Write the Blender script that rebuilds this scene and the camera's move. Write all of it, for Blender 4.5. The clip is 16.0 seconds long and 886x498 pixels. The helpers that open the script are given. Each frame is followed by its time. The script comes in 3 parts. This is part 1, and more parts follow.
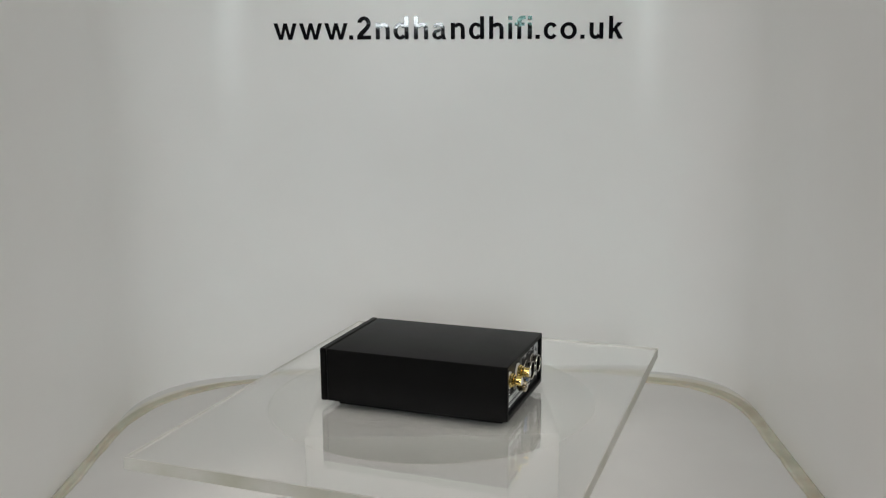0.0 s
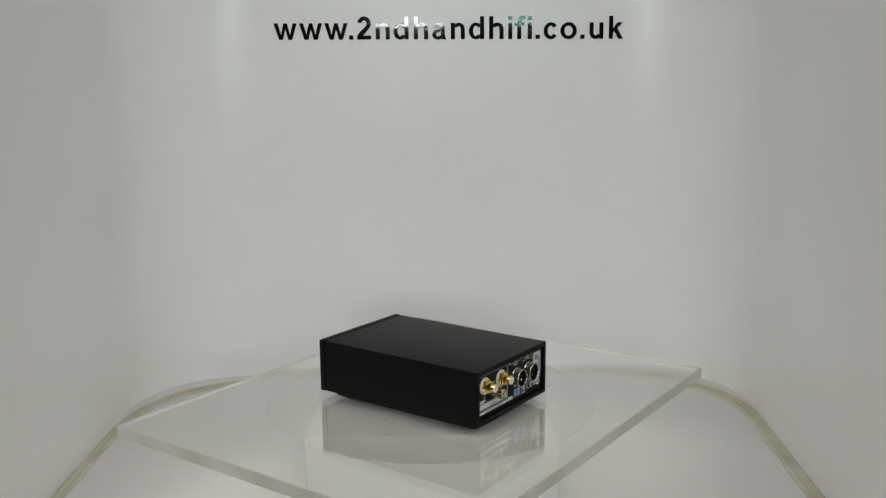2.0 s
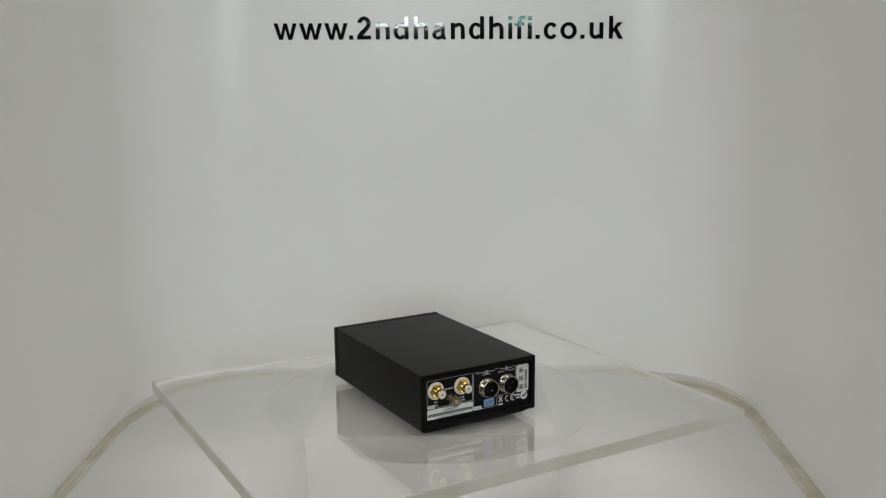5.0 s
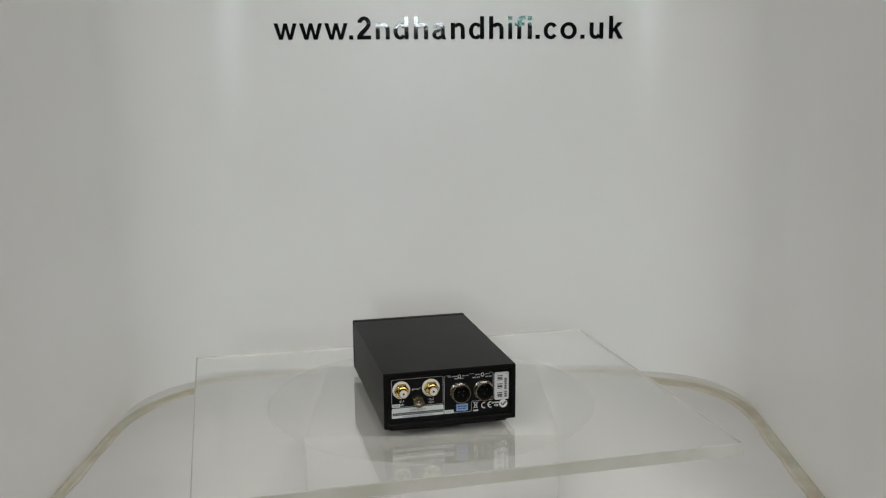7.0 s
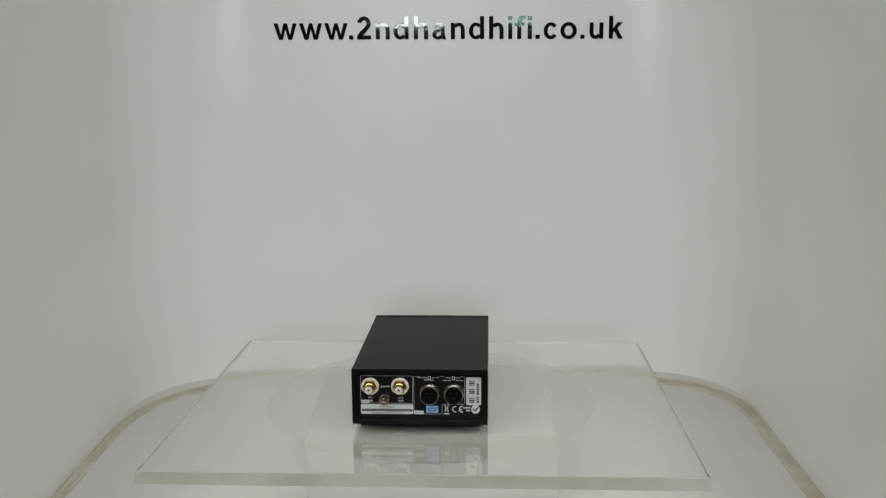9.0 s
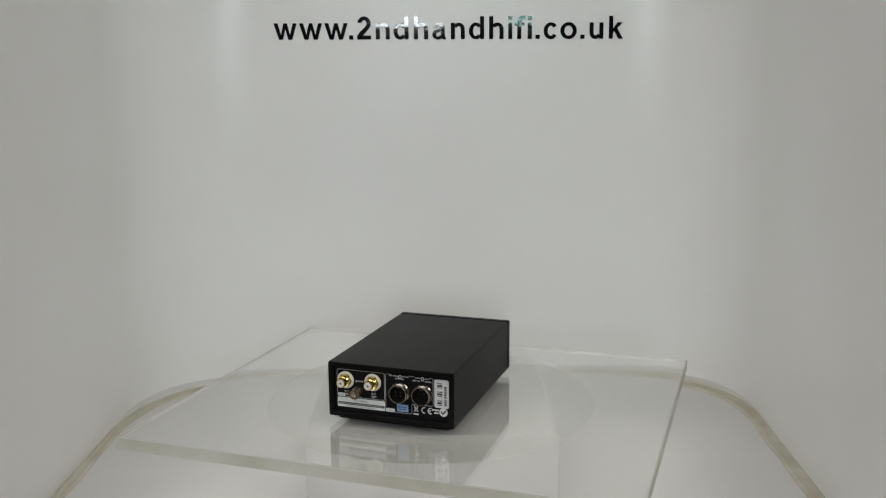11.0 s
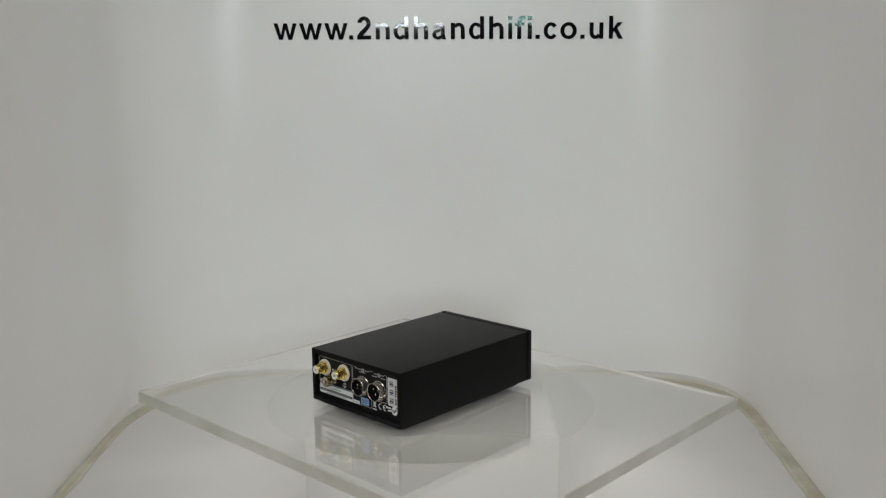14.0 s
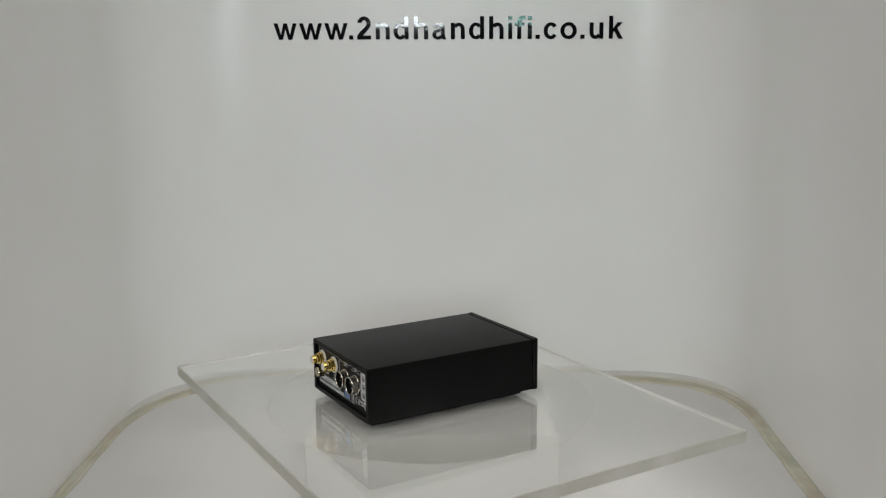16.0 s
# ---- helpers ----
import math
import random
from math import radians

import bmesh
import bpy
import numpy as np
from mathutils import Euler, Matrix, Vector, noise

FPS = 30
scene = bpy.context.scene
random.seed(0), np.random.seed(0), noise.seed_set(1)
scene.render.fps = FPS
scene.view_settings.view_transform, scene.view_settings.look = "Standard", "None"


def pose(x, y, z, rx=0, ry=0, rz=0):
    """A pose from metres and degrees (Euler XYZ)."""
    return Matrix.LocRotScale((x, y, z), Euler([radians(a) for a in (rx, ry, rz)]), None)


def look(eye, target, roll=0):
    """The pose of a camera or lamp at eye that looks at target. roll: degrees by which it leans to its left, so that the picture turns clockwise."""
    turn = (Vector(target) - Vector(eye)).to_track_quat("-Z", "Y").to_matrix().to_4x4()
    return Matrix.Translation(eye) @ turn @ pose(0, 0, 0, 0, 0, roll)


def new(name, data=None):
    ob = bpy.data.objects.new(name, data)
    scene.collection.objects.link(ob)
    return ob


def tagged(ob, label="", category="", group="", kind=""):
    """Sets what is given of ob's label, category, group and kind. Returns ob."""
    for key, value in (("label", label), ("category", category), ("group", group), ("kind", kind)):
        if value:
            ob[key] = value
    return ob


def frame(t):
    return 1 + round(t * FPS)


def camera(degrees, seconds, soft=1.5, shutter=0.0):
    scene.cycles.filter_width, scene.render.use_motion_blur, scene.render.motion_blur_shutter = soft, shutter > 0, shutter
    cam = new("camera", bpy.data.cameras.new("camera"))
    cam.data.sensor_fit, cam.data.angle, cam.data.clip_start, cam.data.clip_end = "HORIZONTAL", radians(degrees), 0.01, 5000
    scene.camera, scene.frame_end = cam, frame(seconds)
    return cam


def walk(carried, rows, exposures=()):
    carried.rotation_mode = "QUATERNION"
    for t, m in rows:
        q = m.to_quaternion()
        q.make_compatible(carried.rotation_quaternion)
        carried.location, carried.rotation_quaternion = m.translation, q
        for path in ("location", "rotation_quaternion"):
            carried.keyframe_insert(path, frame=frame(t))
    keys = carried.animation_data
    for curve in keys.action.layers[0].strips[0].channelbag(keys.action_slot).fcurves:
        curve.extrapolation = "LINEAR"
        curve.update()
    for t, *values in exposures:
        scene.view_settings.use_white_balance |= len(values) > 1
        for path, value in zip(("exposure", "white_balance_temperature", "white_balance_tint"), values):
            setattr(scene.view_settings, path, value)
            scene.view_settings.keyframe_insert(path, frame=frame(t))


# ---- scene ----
cam = camera(50.44, 16.0, soft=1.2)
EYE = Vector((0, -0.7394, 0.2619))
VIEW = look(EYE, EYE + Vector((0.013656, 0.982363, -0.186483)), -0.49)
walk(cam, [(0, VIEW), (16, VIEW)], exposures=[(0, 0.0), (16, 0.0)])

# ---- plan: metres, turntable axis at the origin, top of the clear plate at z = 0 ----
FLOOR = -0.085            # booth floor
HALF, HALF_RIGHT, BACK, BEND = 0.318, 0.326, 0.313, 0.112   # booth: half widths, back wall, corner radius
WALL_TOP, FRONT = 0.92, -0.20
PLATE_X, PLATE_Y, PLATE_T = 0.1907, 0.1569, 0.0095
WIDE, LONG, TALL, LIFT = 0.100, 0.1544, 0.0425, 0.0048   # amplifier case
PRINT = 0.0058            # zero height of the print on its rear panel
ROOM_X, ROOM_F, ROOM_B, ROOM_FLOOR, CEIL = 2.0, -3.5, 1.4, -0.865, 1.60

# ---- world and lamps ----
world = bpy.data.worlds.new("world")
scene.world = world
world.use_nodes = True
world.node_tree.nodes["Background"].inputs["Color"].default_value = (0.75, 0.85, 1.0, 1)
world.node_tree.nodes["Background"].inputs["Strength"].default_value = 0.3


def area_lamp(name, m, sx, sy, watts, colour):
    data = bpy.data.lights.new(name, "AREA")
    data.shape, data.size, data.size_y, data.energy, data.color = "RECTANGLE", sx, sy, watts, colour
    ob = new(name, data)
    ob.matrix_world = m
    return ob


# ceiling panel in front of the booth (assumed, widened as fill), and the light of a small high window behind the camera
area_lamp("overhead_fill", look((0, -1.2, CEIL - 0.03), (0, -1.2, 0)), 3.95, 1.0, 41.3, (1.0, 0.955, 0.915))
area_lamp("window_daylight", look((-0.085, ROOM_F + 0.01, 0.745), (-0.085, 0, 0.745)), 0.35, 0.52, 16, (0.88, 0.965, 1.0))


# ---- materials ----
def material(name, colour, rough=0.5, metal=0.0, **more):
    m = bpy.data.materials.new(name)
    m.use_nodes = True
    b = m.node_tree.nodes["Principled BSDF"]
    b.inputs["Base Color"].default_value = (*colour, 1)
    b.inputs["Roughness"].default_value = rough
    b.inputs["Metallic"].default_value = metal
    for key, value in more.items():
        b.inputs[key.replace("_", " ")].default_value = value
    return m


def worn(m, colour_a, colour_b, scale, rough=(0.3, 0.4), bump=0.0, fine=900.0, stretch=(1, 1, 1)):
    """Two scales of variation: broad tone and gloss, and a fine relief."""
    nt = m.node_tree
    b = nt.nodes["Principled BSDF"]
    co = nt.nodes.new("ShaderNodeTexCoord")
    mp = nt.nodes.new("ShaderNodeMapping")
    mp.inputs["Scale"].default_value = stretch
    nt.links.new(co.outputs["Object"], mp.inputs["Vector"])
    broad = nt.nodes.new("ShaderNodeTexNoise")
    broad.inputs["Scale"].default_value, broad.inputs["Detail"].default_value = scale, 5
    nt.links.new(mp.outputs["Vector"], broad.inputs["Vector"])
    ramp = nt.nodes.new("ShaderNodeValToRGB")
    ramp.color_ramp.elements[0].position, ramp.color_ramp.elements[1].position = 0.35, 0.65
    ramp.color_ramp.elements[0].color, ramp.color_ramp.elements[1].color = (*colour_a, 1), (*colour_b, 1)
    nt.links.new(broad.outputs["Fac"], ramp.inputs["Fac"])
    nt.links.new(ramp.outputs["Color"], b.inputs["Base Color"])
    span = nt.nodes.new("ShaderNodeMapRange")
    span.inputs["To Min"].default_value, span.inputs["To Max"].default_value = rough
    nt.links.new(broad.outputs["Fac"], span.inputs["Value"])
    nt.links.new(span.outputs["Result"], b.inputs["Roughness"])
    if bump:
        grain = nt.nodes.new("ShaderNodeTexNoise")
        grain.inputs["Scale"].default_value, grain.inputs["Detail"].default_value = fine, 3
        nt.links.new(mp.outputs["Vector"], grain.inputs["Vector"])
        bn = nt.nodes.new("ShaderNodeBump")
        bn.inputs["Strength"].default_value, bn.inputs["Distance"].default_value = bump, 0.0004
        nt.links.new(grain.outputs["Fac"], bn.inputs["Height"])
        nt.links.new(bn.outputs["Normal"], b.inputs["Normal"])
    return m


WHITE_SHEET = worn(material("white_sheet", (0.78, 0.79, 0.77)), (0.865, 0.865, 0.85), (0.885, 0.89, 0.88), 6, (0.27, 0.33), 0.02, 30)
WHITE_SHEET.node_tree.nodes["Principled BSDF"].inputs["Specular IOR Level"].default_value = 0.4
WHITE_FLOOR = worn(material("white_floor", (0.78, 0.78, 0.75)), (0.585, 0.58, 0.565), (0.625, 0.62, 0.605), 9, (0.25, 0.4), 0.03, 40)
PALE_PAINT = worn(material("pale_paint", (0.6, 0.6, 0.58)), (0.415, 0.415, 0.402), (0.45, 0.45, 0.437), 12, (0.4, 0.55), 0.1, 300)
# housing paint taken darker, so the box top does not look brightly lit
TOP_DIMMED = worn(material("top_dimmed", (0.38, 0.38, 0.37)), (0.405, 0.405, 0.395), (0.435, 0.435, 0.425), 12, (0.45, 0.6), 0.1, 300)
WHITE_PAINT = worn(material("white_paint", (0.8, 0.8, 0.78)), (0.77, 0.77, 0.75), (0.82, 0.82, 0.80), 12, (0.35, 0.5), 0.1, 300)
# a dim room put into the colour: near-black, so the vinyl reflects little
ROOM_DARKENED = worn(material("room_darkened", (0.04, 0.04, 0.04)), (0.034, 0.034, 0.034), (0.045, 0.044, 0.043), 2, (0.7, 0.8), 0.1, 150)
TABLE_WOOD = worn(material("table_wood", (0.3, 0.2, 0.12)), (0.22, 0.15, 0.09), (0.34, 0.24, 0.15), 10, (0.4, 0.5), 0.2, 200, (1, 8, 1))
CARPET = worn(material("carpet", (0.2, 0.2, 0.2)), (0.05, 0.05, 0.05), (0.08, 0.08, 0.08), 8, (0.9, 1.0), 0.5, 400)
SEALANT = worn(material("sealant", (0.58, 0.55, 0.42), Subsurface_Weight=0.2), (0.455, 0.415, 0.315), (0.595, 0.555, 0.45), 30, (0.3, 0.5), 0.5, 160)
SMEAR = worn(material("sealant_smear", (0.7, 0.69, 0.63)), (0.58, 0.555, 0.485), (0.69, 0.67, 0.615), 25, (0.35, 0.5), 0.4, 120)
ACRYLIC = material("acrylic", (0.95, 0.952, 0.938), 0.035, 0, Transmission_Weight=1.0, IOR=1.52)
# darker copy of the sawn edge: shade seen through the sheet, put in colour
ACRYLIC_EDGE_DIM = worn(material("acrylic_edge_dim", (0.6, 0.6, 0.56), 0.5, 0, Transmission_Weight=0.25, IOR=1.3), (0.55, 0.54, 0.505), (0.66, 0.65, 0.615), 30, (0.4, 0.6), 0.3, 120)
ACRYLIC_EDGE = worn(material("acrylic_edge", (0.84, 0.84, 0.77), 0.4, 0, Transmission_Weight=0.25, IOR=1.3), (0.65, 0.65, 0.56), (0.80, 0.795, 0.75), 22, (0.4, 0.6), 0.3, 120)
DISC_RIM = worn(material("disc_rim", (0.5, 0.48, 0.45)), (0.38, 0.37, 0.35), (0.46, 0.45, 0.42), 40, (0.4, 0.6))
VINYL = worn(material("vinyl", (0.006, 0.006, 0.008), 0.08), (0.005, 0.005, 0.007), (0.008, 0.008, 0.010), 40, (0.02, 0.05), 0.06, 180)
BLACK_CASE = worn(material("black_case", (0.012, 0.012, 0.012)), (0.0034, 0.0033, 0.0033), (0.0046, 0.0044, 0.0043), 25, (0.40, 0.47), 0.2, 2500)
BLACK_CASE.node_tree.nodes["Principled BSDF"].inputs["Specular IOR Level"].default_value = 0.12
BLACK_PANEL = worn(material("black_panel", (0.008, 0.008, 0.01)), (0.004, 0.004, 0.0045), (0.006, 0.006, 0.007), 60, (0.4, 0.5), 0.1, 3000)
BLACK_PANEL.node_tree.nodes["Principled BSDF"].inputs["Specular IOR Level"].default_value = 0.15
# near-black for the socket inserts and the tray, where it adds contact shade
UNDERSIDE = material("underside", (0.004, 0.004, 0.004), 0.8, 0, Specular_IOR_Level=0.1)
BLACK_PLASTIC = material("black_plastic", (0.01, 0.01, 0.011), 0.4)
RUBBER = material("rubber", (0.015, 0.015, 0.015), 0.8)
INK = worn(material("ink", (0.72, 0.72, 0.72)), (0.62, 0.62, 0.62), (0.74, 0.74, 0.74), 300, (0.5, 0.6))
GREY_INK = worn(material("grey_ink", (0.35, 0.36, 0.37)), (0.30, 0.31, 0.32), (0.38, 0.39, 0.40), 300, (0.5, 0.6))
PALE_LABEL = worn(material("pale_label", (0.66, 0.70, 0.68)), (0.60, 0.64, 0.62), (0.68, 0.72, 0.70), 200, (0.4, 0.5))
SERIAL_PAPER = worn(material("serial_paper", (0.62, 0.62, 0.63)), (0.56, 0.56, 0.57), (0.66, 0.66, 0.67), 150, (0.35, 0.5))
BLUE_LABEL = worn(material("blue_label", (0.06, 0.17, 0.50), 0.3, 0.5), (0.25, 0.42, 0.70), (0.30, 0.48, 0.77), 250, (0.36, 0.44))
BLUE_PRINT = material("blue_print", (0.05, 0.13, 0.36), 0.3)
DARK_INK = material("dark_ink", (0.10, 0.10, 0.105), 0.5)
BLACK_INK = material("black_ink", (0.02, 0.02, 0.022), 0.5)
GOLD = worn(material("gold", (0.85, 0.58, 0.20), 0.2, 1), (0.83, 0.62, 0.19), (0.92, 0.72, 0.28), 200, (0.12, 0.24))
NICKEL = worn(material("nickel", (0.62, 0.58, 0.50), 0.2, 1), (0.46, 0.435, 0.38), (0.62, 0.59, 0.53), 200, (0.14, 0.24))
DARK_NICKEL = worn(material("dark_nickel", (0.3, 0.28, 0.24), 0.25, 1), (0.33, 0.31, 0.27), (0.45, 0.43, 0.385), 200, (0.18, 0.28))
BRASS = worn(material("brass", (0.55, 0.44, 0.30), 0.3, 1), (0.36, 0.31, 0.22), (0.50, 0.44, 0.33), 200, (0.12, 0.24))
IVORY = material("ivory_plastic", (0.72, 0.70, 0.65), 0.35)
# glowing panel added for the teal glint in the vinyl; real source unknown
TEAL_GLOW = material("teal_glow", (0.3, 0.5, 0.48), 0.9, 0, Emission_Color=(0.35, 0.85, 0.80, 1), Emission_Strength=12.0)
# uneven glow, so that the glint in the letters breaks up
glow_tree = TEAL_GLOW.node_tree
glow_mottle = glow_tree.nodes.new("ShaderNodeTexNoise")
glow_mottle.inputs["Scale"].default_value, glow_mottle.inputs["Detail"].default_value = 16, 4
tones = glow_tree.nodes.new("ShaderNodeValToRGB")
tones.color_ramp.elements[0].position, tones.color_ramp.elements[1].position = 0.40, 0.62
tones.color_ramp.elements[0].color, tones.color_ramp.elements[1].color = (0.12, 0.45, 0.42, 1), (0.75, 1.0, 0.95, 1)
glow_tree.links.new(glow_mottle.outputs["Fac"], tones.inputs["Fac"])
glow_tree.links.new(tones.outputs["Color"], glow_tree.nodes["Principled BSDF"].inputs["Emission Color"])
GLASS = material("window_glass", (0.95, 1, 0.98), 0.02, 0, Transmission_Weight=1.0)


# ---- mesh helpers ----
def part(name, bm, mat, parent=None, label="", smooth=0.0):
    me = bpy.data.meshes.new(name)
    bmesh.ops.recalc_face_normals(bm, faces=bm.faces)
    bm.to_mesh(me)
    bm.free()
    me.materials.append(mat)
    if smooth:
        me.polygons.foreach_set("use_smooth", [True] * len(me.polygons))
        me.set_sharp_from_angle(angle=radians(smooth))
    ob = new(name, me)
    ob.parent = parent
    if label:
        ob["label"] = label
    return ob


def block(x0, x1, y0, y1, z0, z1, bevel=0.0, segments=2, bm=None):
    bm = bm or bmesh.new()
    m = pose((x0 + x1) / 2, (y0 + y1) / 2, (z0 + z1) / 2) @ Matrix.Diagonal((x1 - x0, y1 - y0, z1 - z0, 1))
    made = bmesh.ops.create_cube(bm, size=1, matrix=m)
    if bevel:
        edges = list({e for v in made["verts"] for e in v.link_edges})
        bmesh.ops.bevel(bm, geom=edges, offset=bevel, segments=segments, affect="EDGES", profile=0.5)
    return bm


def turned(profile, segments=32, centre=(0, 0, 0), axis="y", bm=None, facets=0, capped=True):
    """A turned body from (radius, place along the axis) pairs; 'y' runs away from the rear panel, towards -y."""
    bm = bm or bmesh.new()
    n = facets or segments
    rings = []
    for r, a in profile:
        ring = []
        for i in range(n):
            w = math.tau * i / n
            c, s = r * math.cos(w), r * math.sin(w)
            p = (c, -a, s) if axis == "y" else (c, s, a)
            ring.append(bm.verts.new(Vector(centre) + Vector(p)))
        rings.append(ring)
    for one, two in zip(rings, rings[1:]):
        for i in range(n):
            bm.faces.new((one[i], one[(i + 1) % n], two[(i + 1) % n], two[i]))
    if capped and profile[0][0] > 1e-6:
        bm.faces.new(rings[0])
    if capped and profile[-1][0] > 1e-6:
        bm.faces.new(rings[-1])
    bmesh.ops.remove_doubles(bm, verts=bm.verts, dist=1e-7)
    return bm


def rounded(x0, x1, z0, z1, r, n=5):
    pts = []
    for cx, cz, start in ((x1 - r, z1 - r, 0), (x0 + r, z1 - r, 90), (x0 + r, z0 + r, 180), (x1 - r, z0 + r, 270)):
        for i in range(n + 1):
            w = radians(start + 90 * i / n)
            pts.append((cx + r * math.cos(w), cz + r * math.sin(w)))
    return pts


def slab(outline, y0, y1, bm=None):
    """A flat piece with that outline in x and z, from y0 to y1."""
    bm = bm or bmesh.new()
    a = [bm.verts.new((x, y0, z)) for x, z in outline]
    b = [bm.verts.new((x, y1, z)) for x, z in outline]
    bm.faces.new(a)
    bm.faces.new(b[::-1])
    for i in range(len(a)):
        j = (i + 1) % len(a)
        bm.faces.new((a[i], b[i], b[j], a[j]))
    return bm


def ring_slab(outer, inner, y0, y1, bm=None):
    """The same with a hole; both outlines have as many corners."""
    bm = bm or bmesh.new()
    n = len(outer)
    sets = [[bm.verts.new((x, y, z)) for x, z in o] for o in (outer, inner) for y in (y0, y1)]
    oa, ob_, ia, ib = sets
    for i in range(n):
        j = (i + 1) % n
        for q in ((oa[i], oa[j], ob_[j], ob_[i]), (ia[i], ib[i], ib[j], ia[j]), (oa[i], ia[i], ia[j], oa[j]), (ob_[i], ob_[j], ib[j], ib[i])):
            bm.faces.new(q)
    return bm


def line_path(points, width, y0, y1, closed=True, bm=None):
    """A printed line of that width along points in x and z."""
    bm = bm or bmesh.new()
    n = len(points)
    left, right = [], []
    for i, (x, z) in enumerate(points):
        px, pz = points[i - 1] if closed or i else points[i]
        qx, qz = points[(i + 1) % n] if closed or i < n - 1 else points[i]
        d = Vector((qx - px, qz - pz))
        d = d.normalized() if d.length > 1e-9 else Vector((1, 0))
        nx, nz = -d.y * width / 2, d.x * width / 2
        left.append((x + nx, z + nz))
        right.append((x - nx, z - nz))
    sets = [[bm.verts.new((x, y, z)) for x, z in o] for o in (left, right) for y in (y0, y1)]
    la, lb, ra, rb = sets
    for i in range(n if closed else n - 1):
        j = (i + 1) % n
        for q in ((la[i], la[j], lb[j], lb[i]), (ra[i], rb[i], rb[j], ra[j]), (la[i], ra[i], ra[j], la[j]), (lb[i], lb[j], rb[j], rb[i])):
            bm.faces.new(q)
    return bm


def letters(text, size, depth, swell=0.0):
    """The characters as a bmesh in x and y, from the built-in font."""
    cu = bpy.data.curves.new("letters", "FONT")
    cu.body, cu.size, cu.extrude, cu.offset, cu.resolution_u = text, size, depth / 2, swell, 6
    ob = new("letters", cu)
    bpy.context.view_layer.update()
    me = bpy.data.meshes.new_from_object(ob.evaluated_get(bpy.context.evaluated_depsgraph_get()))
    bm = bmesh.new()
    bm.from_mesh(me)
    bpy.data.objects.remove(ob)
    bpy.data.curves.remove(cu)
    bpy.data.meshes.remove(me)
    return bm


def extent(bm):
    xs, ys = [v.co.x for v in bm.verts], [v.co.y for v in bm.verts]
    return min(xs), max(xs), min(ys), max(ys)


# ---- the booth ----
def bend_side(half, back, r, front, n=36):
    """Plan of one side of the bent sheet, from its front end to the middle of the back, with the inward normal.
    The curvature swells and fades as in a sheet bent by hand; r is the radius that a round bend would need."""
    x = y = 0.0
    run = [(0.0, 0.0, 0.0)]
    for i in range(n):
        u = (i + 0.5) / n
        w = math.pi / 2 * (u - 0.4 * math.sin(math.tau * u) / math.tau)
        x, y = x + math.sin(w), y + math.cos(w)
        u = (i + 1) / n
        run.append((x, y, math.pi / 2 * (u - 0.4 * math.sin(math.tau * u) / math.tau)))
    mx, my, _ = run[n // 2]
    k = r * (1 - math.sqrt(0.5)) * 2 / (mx + run[-1][1] - my)
    start = back - k * run[-1][1]
    pts = [((-half, front), (1, 0)), ((-half, (front + start) / 2), (1, 0))]
    pts += [((-half + k * px, start + k * py), (math.cos(w), -math.sin(w))) for px, py, w in run]
    return pts + [((0, back), (0, -1))]


def bend_path(left, right, back, r_left, r_right, front, n=36):
    """The whole plan, from the left front round the back to the right front."""
    mirror = []
    for (px, py), (nx, ny) in bend_side(right, back, r_right, front, n)[:-1]:
        lean = 0.065 * (py - 0.065) * min(1.0, max(0.0, (-px - 0.1) / 0.18))   # the right side stands a little open
        mirror.append(((-px + lean, py), (-nx, ny)))
    return bend_side(left, back, r_left, front, n) + mirror[::-1]


def booth_wall():
    bm = bmesh.new()
    rings = []
    for (x, y), (nx, ny) in bend_path(HALF, HALF_RIGHT, BACK, BEND, BEND, FRONT):
        rings.append([bm.verts.new(p) for p in ((x, y, FLOOR), (x, y, WALL_TOP), (x - nx * 0.004, y - ny * 0.004, WALL_TOP), (x - nx * 0.004, y - ny * 0.004, FLOOR))])
    for a, b in zip(rings, rings[1:]):
        for i in range(4):
            bm.faces.new((a[i], a[(i + 1) % 4], b[(i + 1) % 4], b[i]))
    bm.faces.new(rings[0])
    bm.faces.new(rings[-1][::-1])
    ob = part("wall_back", bm, WHITE_SHEET, smooth=40)
    return tagged(ob, "glossy white plastic sheet bent round the booth", "wall", kind="structure")


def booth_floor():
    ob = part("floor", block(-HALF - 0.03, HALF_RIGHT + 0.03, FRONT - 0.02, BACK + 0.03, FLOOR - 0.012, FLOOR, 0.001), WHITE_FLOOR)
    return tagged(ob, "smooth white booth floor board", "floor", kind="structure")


# Unseen lid, added to keep overhead light off the booth floor.
def shading_lid():
    ob = part("added_lid", block(-HALF - 0.01, HALF_RIGHT + 0.01, FRONT, BACK + 0.01, WALL_TOP + 0.0002, WALL_TOP + 0.0042), WHITE_SHEET)
    return tagged(ob, "unseen white lid added to hold off overhead light", "ceiling", kind="structure")


def ribbon(rings):
    bm = bmesh.new()
    rings = [[bm.verts.new(p) for p in ring] for ring in rings]
    for a, b in zip(rings, rings[1:]):
        for i in range(len(a) - 1):
            bm.faces.new((a[i], a[i + 1], b[i + 1], b[i]))
    return bm


